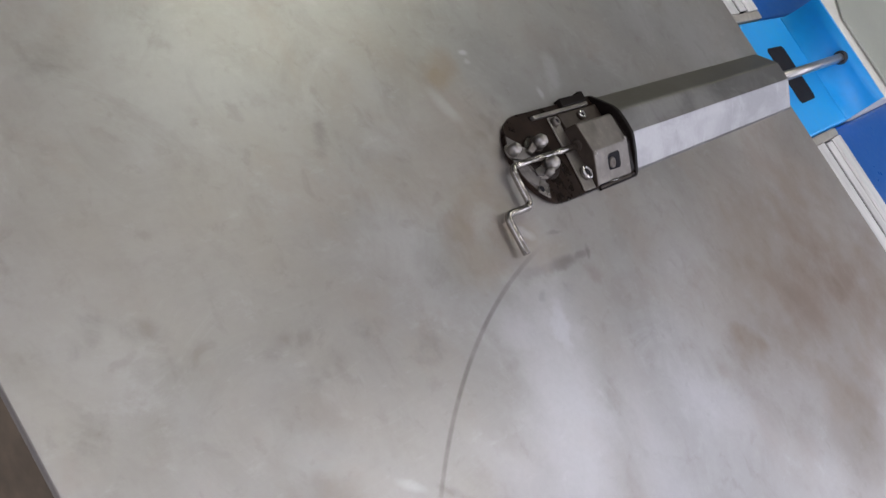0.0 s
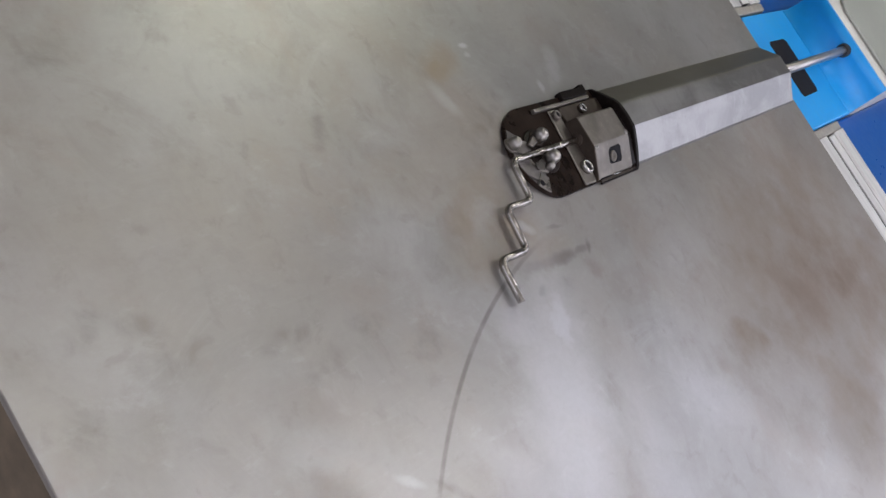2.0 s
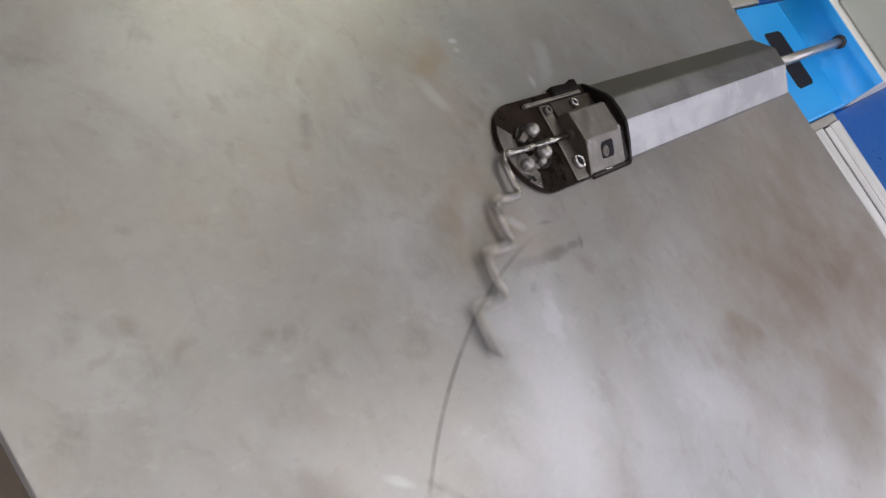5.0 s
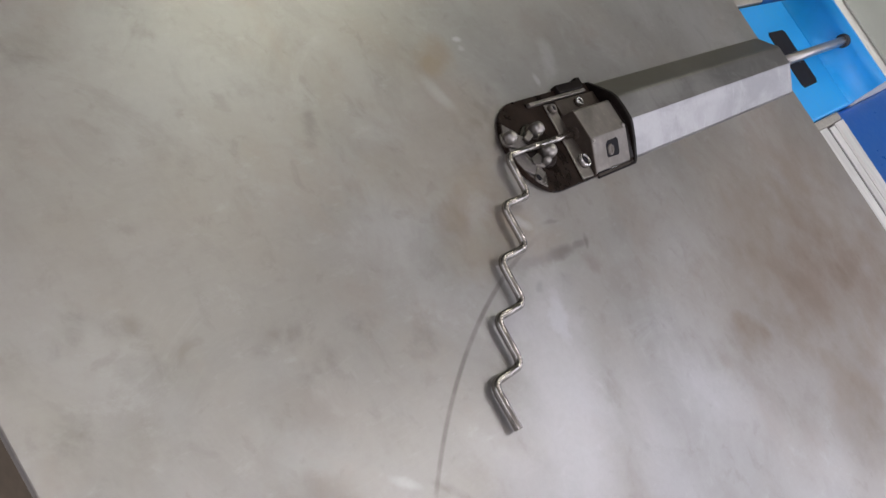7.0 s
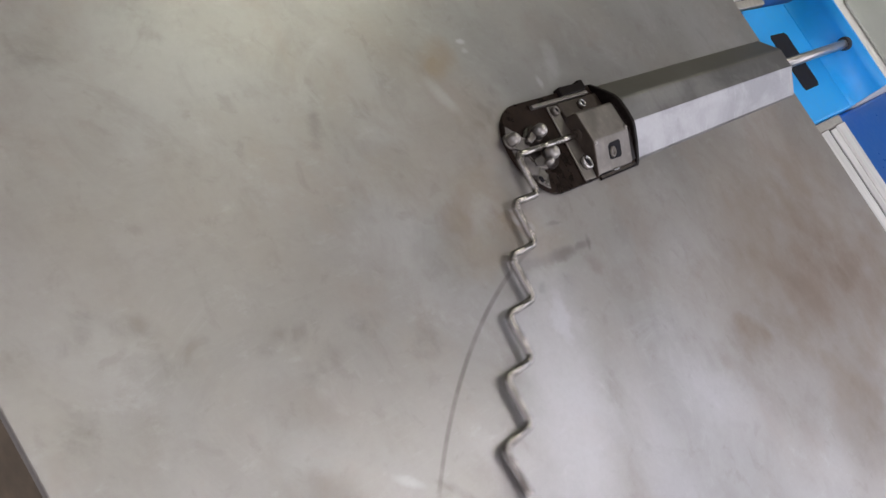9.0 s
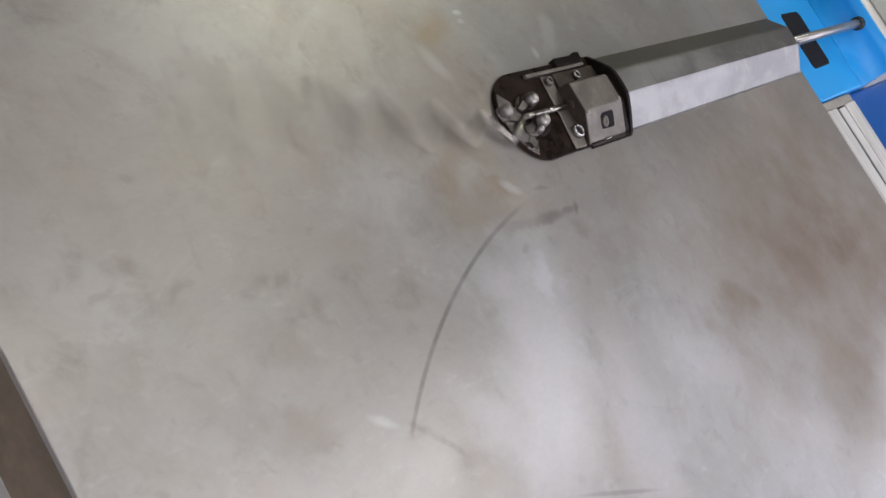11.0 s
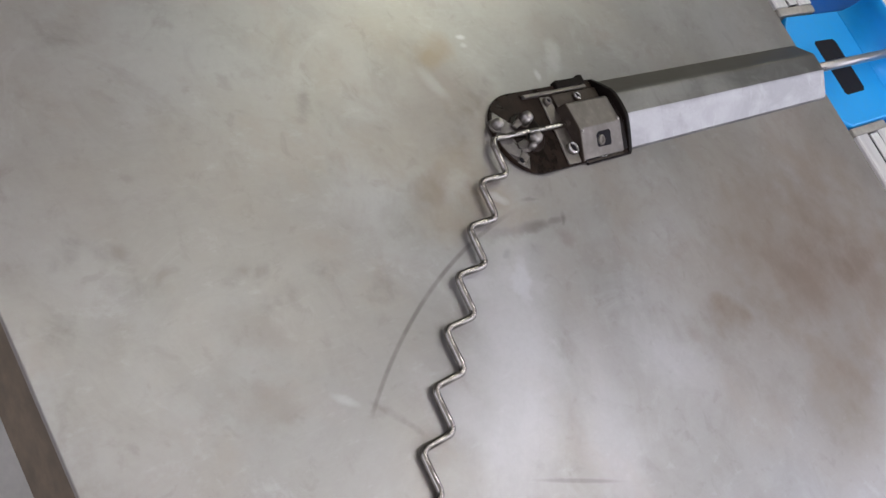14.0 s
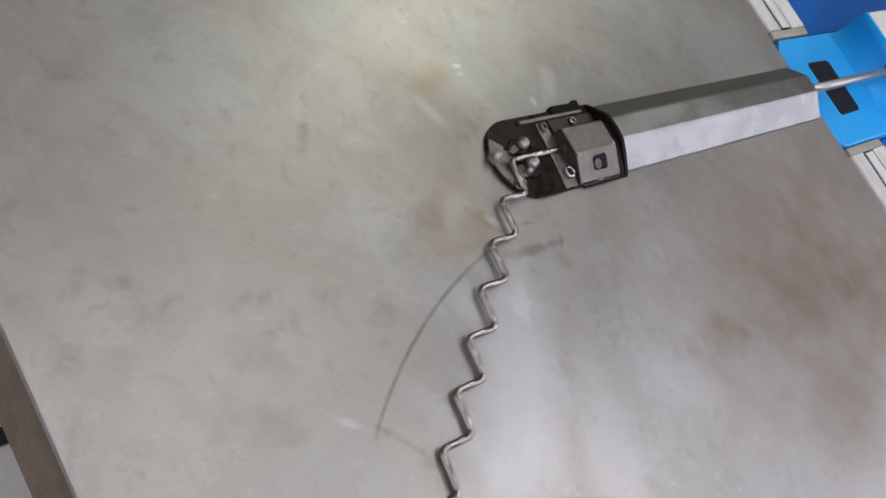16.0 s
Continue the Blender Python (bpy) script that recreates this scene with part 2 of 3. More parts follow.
def brushed_metal(name, colour, rough, stretch, metal=1.0, patch=0.0):
    m = Nodes(name)
    streak, blotch = m.noise(220.0, 4.0, 0.6, stretch=stretch), m.noise(60.0)
    col = m.mix(m.ramp(streak, 0.3, 0.7), tuple(c * 0.75 for c in colour), colour)
    col = m.mix(m.maths("MULTIPLY", m.ramp(blotch, 0.5, 0.75), 0.35), col, tuple(c * 0.55 for c in colour))
    dull = m.ramp(streak, 0.2, 0.8, rough - 0.06, rough + 0.1)
    if patch:
        bloom = m.ramp(m.noise(85.0, 5.0, 0.6, distortion=0.8), 0.38, 0.66)
        col = m.mix(m.maths("MULTIPLY", bloom, patch), col, tuple(c * 0.5 for c in colour))
        speck = m.ramp(m.noise(310.0, 4.0, 0.7), 0.56, 0.7)
        col = m.mix(m.maths("MULTIPLY", speck, patch * 0.7), col, tuple(min(0.85, c * 1.6) for c in colour))
        dull = m.maths("ADD", dull, m.maths("MULTIPLY", bloom, 0.12))
    m.set(Base_Color=col, Metallic=metal, Roughness=dull)
    m.bump(streak, 0.12, 0.0001)
    return m.mat


def wire_steel():
    """Clean drawn wire: an even polish with faint drawing streaks."""
    m = Nodes("drawn_wire")
    streak = m.noise(300.0, 3.0, 0.5, stretch=(0.05, 1.0, 1.0))
    m.set(Base_Color=m.mix(m.ramp(streak, 0.3, 0.7), (0.36, 0.335, 0.305), (0.42, 0.395, 0.365)), Metallic=1.0, Roughness=0.2)
    return m.mat


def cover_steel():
    """Galvanised sheet, softly mottled, with the shaded look of its far fold put into the colour."""
    m = Nodes("galvanised_cover")
    cloud, fleck = m.noise(55.0, 5.0, 0.6, stretch=(0.5, 1.0, 1.0), distortion=0.5), m.noise(480.0, 3.0, 0.6)
    col = m.mix(m.ramp(cloud, 0.35, 0.68), (0.27, 0.264, 0.26), (0.39, 0.382, 0.378))
    scuff = m.noise(130.0, 4.0, 0.65, stretch=(1.0, 0.5, 0.5), distortion=0.7)
    col = m.mix(m.maths("MULTIPLY", m.ramp(scuff, 0.52, 0.70), 0.30), col, (0.24, 0.232, 0.225))
    col = m.mix(m.maths("MULTIPLY", m.ramp(scuff, 0.42, 0.28), 0.35), col, (0.52, 0.51, 0.51))
    col = m.mix(m.maths("MULTIPLY", m.ramp(fleck, 0.45, 0.7), 0.12), col, (0.28, 0.27, 0.26))
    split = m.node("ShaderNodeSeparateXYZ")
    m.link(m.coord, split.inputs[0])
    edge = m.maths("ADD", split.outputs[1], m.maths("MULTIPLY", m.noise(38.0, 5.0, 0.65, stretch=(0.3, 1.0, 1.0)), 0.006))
    # brown tint that paints the far fold's dark side, with a ragged edge
    fold_shade = m.maths("MULTIPLY", m.ramp(edge, 0.0085, 0.0135), m.ramp(cloud, 0.2, 0.7, 0.9, 0.6))
    col = m.mix(fold_shade, col, (0.235, 0.212, 0.172))
    m.set(Base_Color=col, Metallic=1.0, Roughness=m.ramp(cloud, 0.25, 0.75, 0.35, 0.44))
    return m.mat


ARC = (-14.6, -240.9, 214.6)   # centre and radius of the swept scratch
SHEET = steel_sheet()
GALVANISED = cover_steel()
WIRE = wire_steel()
TOOL_STEEL = brushed_metal("tool_steel", (0.265, 0.242, 0.215), 0.40, (1.0, 0.4, 1.0), 0.9, 0.3)
# strong pale specks and dark blotches paint a mix of glints into this steel
GLINTING = brushed_metal("glint_mottled_steel", (0.42, 0.39, 0.36), 0.24, (1.0, 1.0, 1.0), 0.9, 0.95)
TRACK = brushed_metal("worn_track_steel", (0.27, 0.25, 0.24), 0.36, (1.0, 0.5, 1.0), 0.85, 0.55)
BRIGHT_STEEL = brushed_metal("polished_pin", (0.72, 0.71, 0.69), 0.18, (1.0, 1.0, 0.2))
PIN_STEEL = brushed_metal("worn_pin_steel", (0.45, 0.43, 0.40), 0.40, (1.0, 1.0, 0.3))
BROWN_STEEL = brushed_metal("browned_steel", (0.075, 0.058, 0.045), 0.45, (1.0, 1.0, 0.3), 0.6, 0.4)
DARK_STEEL = brushed_metal("dark_oiled_steel", (0.13, 0.12, 0.11), 0.36, (0.2, 1.0, 1.0), 0.8)
BLACK = plain("blackened_steel", (0.010, 0.0075, 0.0065), 0.38, 0.0, 0.5, 500.0, gloss=0.07)
DISC = plain("oiled_disc", (0.014, 0.009, 0.007), 0.34, 0.0, 0.7, 260.0, gloss=0.08)
BED = plain("oily_brown_black", (0.016, 0.0092, 0.0062), 0.30, 0.0, 0.6, 240.0, 0.2, 0.0003, 60.0, gloss=0.14)
# near-black colour for the shade inside slots, sockets, the pocket and holes
SLOT_SHADE = plain("recess_shade", (0.012, 0.011, 0.014), 0.7, gloss=0.15)
ALUMINIUM = brushed_metal("anodised_aluminium", (0.86, 0.85, 0.82), 0.40, (1.0, 0.06, 1.0), 0.25)
PIPE_STEEL = brushed_metal("pipe_steel", (0.52, 0.50, 0.49), 0.30, (0.05, 1.0, 1.0), 0.9)
LIGHT_BLUE = plain("light_blue_paint", (0.012, 0.365, 0.87), 0.42, 0.0, 0.06, 220.0, 0.04)
DARK_BLUE = plain("dark_blue_paint", (0.004, 0.100, 0.40), 0.32, 0.0, 0.05, 220.0, 0.02, gloss=0.3)
CREAM = plain("cream_enamel", (0.72, 0.71, 0.65), 0.42, 0.0, 0.08)
GREY_GREEN = plain("grey_green_enamel", (0.40, 0.42, 0.37), 0.35, 0.0, 0.10)
BROWN = plain("rust_brown_edge", (0.20, 0.158, 0.112), 0.62, 0.1, 0.35, 160.0, 0.3)
CONCRETE = plain("pale_concrete", (0.58, 0.56, 0.52), 0.75, 0.0, 0.2, 40.0, 0.2, 0.001, 3.0)
PLASTER = plain("grey_wall_paint", (0.16, 0.165, 0.15), 0.85, 0.0, 0.08, 60.0, 0.2, 0.001, 2.0)
CEILING = plain("ceiling_board", (0.70, 0.69, 0.66), 0.9, 0.0, 0.08, 60.0, 0.2, 0.001, 2.0)
RUBBER = plain("black_rubber", (0.03, 0.03, 0.032), 0.65)


def glowing(name, colour, strength):
    m = Nodes(name)
    m.set(Base_Color=(0.9, 0.9, 0.88), Emission_Color=colour, Emission_Strength=strength, Roughness=0.4)
    return m.mat


TUBE_GLOW = glowing("lit_tube", (0.93, 1.0, 0.84), 9.0)


# ---- mesh helpers ----
def part(name, bm, material, parent=None, label=""):
    """Link a bmesh, drawn in millimetres, as one mesh object under a thing or a part."""
    bmesh.ops.recalc_face_normals(bm, faces=bm.faces)
    bm.transform(Matrix.Scale(MM, 4))
    mesh = bpy.data.meshes.new(name)
    bm.to_mesh(mesh)
    bm.free()
    mesh.materials.append(material)
    ob = new(name, mesh)
    if parent:
        ob.parent = parent
    if label:
        tagged(ob, label)
    return ob


def box(x0, x1, y0, y1, z0, z1, bevel=0.0):
    bm = bmesh.new()
    bmesh.ops.create_cube(bm, size=1.0, matrix=Matrix.Translation(((x0 + x1) / 2, (y0 + y1) / 2, (z0 + z1) / 2)) @ Matrix.Diagonal((x1 - x0, y1 - y0, z1 - z0, 1)))
    if bevel:
        bmesh.ops.bevel(bm, geom=bm.edges[:], offset=bevel, segments=2, affect="EDGES", profile=0.5)
    return bm


def prism(outline, low, high, axis="z", bevel=0.0):
    """An outline in a plane, drawn out along an axis. For x the outline is (y, z); for z (x, y); for y (x, z)."""
    bm = bmesh.new()
    place = {"z": lambda a, b, c: (a, b, c), "x": lambda a, b, c: (c, a, b), "y": lambda a, b, c: (a, c, b)}[axis]
    lower = [bm.verts.new(place(a, b, low)) for a, b in outline]
    upper = [bm.verts.new(place(a, b, high)) for a, b in outline]
    n = len(outline)
    bm.faces.new(lower[::-1])
    bm.faces.new(upper)
    for i in range(n):
        bm.faces.new((lower[i], lower[(i + 1) % n], upper[(i + 1) % n], upper[i]))
    bmesh.ops.recalc_face_normals(bm, faces=bm.faces)
    if bevel:
        bmesh.ops.bevel(bm, geom=bm.edges[:], offset=bevel, segments=2, affect="EDGES", profile=0.5)
    return bm


def lathe(profile, x=0.0, y=0.0, steps=28, turn=None):
    """Turn (radius, height) points round the upright axis, then move to x, y or by the pose turn."""
    bm = bmesh.new()
    rings = []
    for r, z in profile:
        rings.append([bm.verts.new((r * math.cos(2 * math.pi * i / steps), r * math.sin(2 * math.pi * i / steps), z)) for i in range(steps)])
    for a, b in zip(rings, rings[1:]):
        for i in range(steps):
            bm.faces.new((a[i], a[(i + 1) % steps], b[(i + 1) % steps], b[i]))
    bm.faces.new(rings[0][::-1])
    bm.faces.new(rings[-1])
    for f in bm.faces:
        f.smooth = len(f.verts) == 4
    bm.transform(turn or Matrix.Translation((x, y, 0)))
    return bm


def rod(x0, x1, r, y=0.0, z=0.0, hollow=0.0, steps=20, round_off=0.3):
    """A round bar along x."""
    turn = Matrix.Translation((x0, y, z)) @ Matrix.Rotation(radians(90), 4, "Y")
    n = x1 - x0
    if hollow:
        return lathe([(hollow, 0), (r - round_off, 0), (r, round_off), (r, n - round_off), (r - round_off, n), (hollow, n), (hollow, n - 3), (hollow, 0.01)], steps=steps, turn=turn)
    return lathe([(r - round_off, 0), (r, round_off), (r, n - round_off), (r - round_off, n)], steps=steps, turn=turn)


def empty(name, label, category, **tags):
    ob = new(name)
    ob.empty_display_size = 0.01
    return tagged(ob, label, category, **tags)


def socket_screw(parent, x, y, z, r=2.4, name="screw", material=None):
    """A cap screw with a hexagonal socket, standing on z."""
    head = part(name, lathe([(r, 0), (r, 1.6), (r - 0.35, 2.0), (r * 0.62, 2.0), (r * 0.6, 0.9)], x, y, 20), material or BRIGHT_STEEL, parent, "" if material else "bright socket-head screw")
    head.location.z = z * MM
    hexagon = [(x + r * 0.52 * math.cos(radians(60 * i)), y + r * 0.52 * math.sin(radians(60 * i))) for i in range(6)]
    part("socket", prism(hexagon, z + 0.9, z + 1.75), SLOT_SHADE, head).location.z = -z * MM
    return head


# ---- room ----
FLOOR = -850.0


def structure(name, bm, material, label, category):
    return tagged(part(name, bm, material), label, category, kind="structure")


structure("floor", box(-2500, 2500, -2500, 2500, FLOOR - 60, FLOOR), CONCRETE, "pale worn concrete workshop floor", "floor")
# ceiling and walls stay out of view, added for bounce and dark reflections
structure("ceiling", box(-2560, 2560, -2560, 2560, 1900, 1960), CEILING, "unseen off-white ceiling added to bounce light", "ceiling")


def wall_with_opening(name, axis, at, thick, span, opening):
    """A wall across the room with one window opening; span and opening give the run (a0, a1) and the heights."""
    a0, a1 = span
    if opening:
        o0, o1, z0, z1 = opening
        pieces = [(a0, o0, FLOOR, 1900), (o1, a1, FLOOR, 1900), (o0, o1, FLOOR, z0), (o0, o1, z1, 1900)]
    else:
        pieces = [(a0, a1, FLOOR, 1900)]
    bm = bmesh.new()
    for p0, p1, z0, z1 in pieces:
        lo, hi = min(at, at + thick), max(at, at + thick)
        piece = box(lo, hi, p0, p1, z0, z1) if axis == "x" else box(p0, p1, lo, hi, z0, z1)
        mesh = bpy.data.meshes.new("piece")
        piece.to_mesh(mesh)
        piece.free()
        bm.from_mesh(mesh)
        bpy.data.meshes.remove(mesh)
    structure(name, bm, PLASTER, "unseen grey wall added to shape the light", "wall")


wall_with_opening("wall_east", "x", 2500, 120, (-2500, 2500), (-2270, -330, 740, 1820))
# the south and west openings are made up to hold the two fills
wall_with_opening("wall_south", "y", -2500, -120, (-2500, 2500), (-2150, 950, 680, 1820))
wall_with_opening("wall_west", "x", -2500, -120, (-2500, 2500), (-1350, 1750, 680, 1820))
wall_with_opening("wall_north", "y", 2500, 120, (-2500, 2500), None)


def ceiling_light():
    lamp = empty("ceiling_light", "white batten light with a lit fluorescent tube", "lamp", group="ceiling lights")
    part("housing", box(-570, 570, -40, 40, 1505, 1545, 4), CREAM, lamp)
    part("tube", rod(-550, 550, 13, 0, 1492), TUBE_GLOW, lamp, "glowing fluorescent tube")
    for x in (-420, 420):
        part("hanger", box(x - 4, x + 4, -4, 4, 1545, 1900), ALUMINIUM, lamp)
    lamp.location = (1.66, 1.08, 0)
    # two added battens, made up to carry the fill tubes
    copy_thing(lamp, pose(1.0, -0.22, 0))
    copy_thing(lamp, pose(0.45, 0.34, 0))


# ---- table ----
def work_table():
    table = empty("work_table", "worn grey sheet-steel work table with rust stains and scratches", "table")
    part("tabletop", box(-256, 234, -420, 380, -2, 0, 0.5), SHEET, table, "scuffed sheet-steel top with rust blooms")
    part("edge_rail", box(-254, -236, -418, 378, -34, -2.2, 1.0), BROWN, table, "brown rusted angle along the edge")
    part("side_rail", box(-235, 232, -418, -400, -34, -2.2, 1.0), BROWN, table)
    part("side_rail", box(-235, 232, 360, 378, -34, -2.2, 1.0), BROWN, table)
    part("lower_shelf", box(-232, 228, -396, 356, -262, -246, 1.5), CREAM, table, "cream painted lower shelf")
    part("shelf_strap", box(-232, -120, 18, 27, -245.8, -243, 0.5), DARK_STEEL, table, "dark strap across the lower shelf")
    for x, y in ((-250, -414), (-250, 339), (195, -414), (195, 339)):
        part("leg", box(x, x + 35, y, y + 35, FLOOR, -34.2, 2.0), BROWN, table)


# ---- machine frame ----
TOP = -9.0       # height of the frame's upper faces


def slotted_bar(y0, y1):
    """A 45 mm aluminium profile with a slot along each visible face."""
    s, d, lip = 7.2, 13.0, 4.5
    outline = []
    for x, z, dx, dz in ((0, 1, 1, 0), (1, 0, 0, -1), (0, -1, -1, 0), (-1, 0, 0, 1)):
        cx, cz, ux, uz = x * 22.5, z * 22.5, dx, dz
        def at(a, b, cx=cx, cz=cz, ux=ux, uz=uz, x=x, z=z):
            return (281 + cx + ux * a - x * b, TOP - 22.5 + cz + uz * a - z * b)
        outline += [at(-21.5, 0), at(-s - 2, 0), at(-s - 1, 0.8), at(-s, 0.8), at(-s, lip), at(-s - 4, lip), at(-s - 4, d), at(s + 4, d), at(s + 4, lip), at(s, lip), at(s, 0.8), at(s + 1, 0.8), at(s + 2, 0), at(21.5, 0)]
    return prism(outline, y0, y1, "y")


def bending_machine():
    machine = empty("wire_bending_machine", "blue wire bending machine on an aluminium profile frame", "machine")
    for y0, y1 in ((-620, -42), (50, 560)):
        bar = part("frame_bar", slotted_bar(y0, y1), ALUMINIUM, machine, "slotted anodised aluminium profile")
        part("slot_cover", box(276.4, 285.6, y0 + 1, y1 - 1, TOP - 1.3, TOP - 0.3, 0.2), ALUMINIUM, bar)
        # near-black strip raised in the slot, in place of the shade in its gaps
        part("slot_shade_strip", box(273.9, 288.1, y0 + 1, y1 - 1, TOP - 12, TOP - 1.5, 0.2), SLOT_SHADE, bar, "dark strip standing in for shade in the slot")
        end = y0 if y0 > 0 else y1
        out = -6 if y0 > 0 else 0
        part("end_cap", box(258.5, 303.5, end + out + 0.2, end + out + 5.8, TOP - 45, TOP - 0.5, 1.0), GREY_CAP, bar, "grey plastic end cap")
    for y0, y1 in ((-620, -36.4), (43.6, 560)):
        part("side_panel", box(304, 700, y0, y1, TOP - 60, TOP - 5, 2.0), DARK_BLUE, machine, "dark blue painted panel")
    # the light blue bridge: a plate with an oblong slot, and its raised back wall with the wire hole
    plate = [(252, -29), (261, -35.6), (342, -35.6), (342, 42), (262, 43), (252, 34), (250, 20), (250, -14)]
    part("bridge_plate", prism(plate, TOP - 20, TOP, "z", 1.2), LIGHT_BLUE, machine, "light blue painted plate with an oblong slot")
    cove = [(327.4 + 15 * math.sin(a), TOP + 14.95 - 15 * math.cos(a)) for a in (math.pi / 2 * i / 10 for i in range(11))]
    upright = prism(cove + [(342.4, 12.8), (345, 12.8), (345, TOP - 0.05)], -35.2, 41, "y")
    for face in upright.faces:
        face.smooth = len(face.verts) == 4 and face.normal.x < -0.02
    part("bridge_wall", upright, LIGHT_BLUE, machine, "light blue upright wall with a wire hole")
    # the plate is uncut; a near-black patch paints the slot's dark inside
    part("slot", prism([(277.5, -15.5), (300, -15.2), (302.5, -13), (302.5, 21), (300, 23), (278, 23.4), (275.5, 21.5), (275.5, -13.2)], TOP - 2, TOP + 0.25, "z", 0.2), SLOT_SHADE, machine, "dark patch standing in for the shade in the oblong slot")
    part("housing", box(345.3, 560, -36.5, 41, -60, 13.2, 2.0), CREAM, machine, "cream enamelled feed housing")
    part("housing_lid", prism([(357, -30), (362, -34), (552, -34), (556, -30), (556, 34), (552, 38), (372, 38), (357, 22)], 13.4, 15.4, "z", 0.8), GREY_GREEN, machine, "grey-green lid with rounded corners")
    pipe = part("guide_pipe", rod(222, 342, 2.8, 0, 5.0, 1.7), PIPE_STEEL, machine, "bright steel wire guide pipe")
    collar = Matrix.Translation((338.2, 0, 5.0)) @ Matrix.Rotation(radians(90), 4, "Y")
    part("ferrule", lathe([(2.9, 0), (3.6, 0), (4.3, 0.8), (4.3, 4), (2.9, 4)], turn=collar), RUBBER, pipe, "black rubber ferrule")
    part("base_cabinet", box(262, 690, -600, 540, FLOOR, TOP - 62, 4.0), DARK_BLUE, machine, "dark blue base cabinet")
    return machine


GREY_CAP = plain("grey_plastic", (0.36, 0.34, 0.29), 0.5)


# ---- the wire's numbers ----
PITCH, RADIUS, HEIGHT = 14.96, 1.4, 3.3          # leg length, wire radius, height over the table
OUTER = -46.3                                   # where the newest bend rests after the feed
FLIPS = [0.41, 1.52, 2.71, 3.89, 5.09, 6.29, 7.46, 8.61, 9.82, 11.02, 12.20, 13.37, 14.52, 15.75]
LAST, PRIOR = (83.75, 87.3), (85.35, 84.5)       # the newest bend, and the bends after it; to one side and to the other
AXIS, SAG = 0.6, 0.012                          # the feed axis lies this far off the middle; the free end hangs lower
ARC_LENGTH, LINKS = 4.4, 4                      # each bend is made of short links
TRIM = 0.2                                      # by which the tip leg is shorter
TAIL = 60.0                                     # straight wire behind the last bend
UNEVEN = [-0.1, 0.7, -0.6, 0.4, -1.3, 0, -0.1, 0.4, 0.5, -0.8, 0.4, -1.0, 0.9, -0.4, 0.7, 0.2, 0]  # degrees by which each bend differs
OLD_BENDS = 3                                   # bends in the wire at the start


# ---- bending head ----
def oval(cx, cy, r, x_end, steps=24):
    """Half a circle about (cx, cy) drawn out square to x_end."""
    arc = [(cx + r * math.cos(a), cy + r * math.sin(a)) for a in (math.pi / 2 + math.pi * i / steps for i in range(steps + 1))]
    return [(x_end, cy + r)] + arc + [(x_end, cy - r)]


PIVOT = (-23.0, 1.0)


def sector(inner, outer, start, end, low, high, bevel=0.0, steps=18):
    """A flat piece of a ring about the pivot."""
    turns = [radians(start + (end - start) * i / steps) for i in range(steps + 1)]
    ring = [(PIVOT[0] + outer * math.cos(a), PIVOT[1] + outer * math.sin(a)) for a in turns]
    ring += [(PIVOT[0] + inner * math.cos(a), PIVOT[1] + inner * math.sin(a)) for a in reversed(turns)]
    return prism(ring, low, high, "z", bevel)


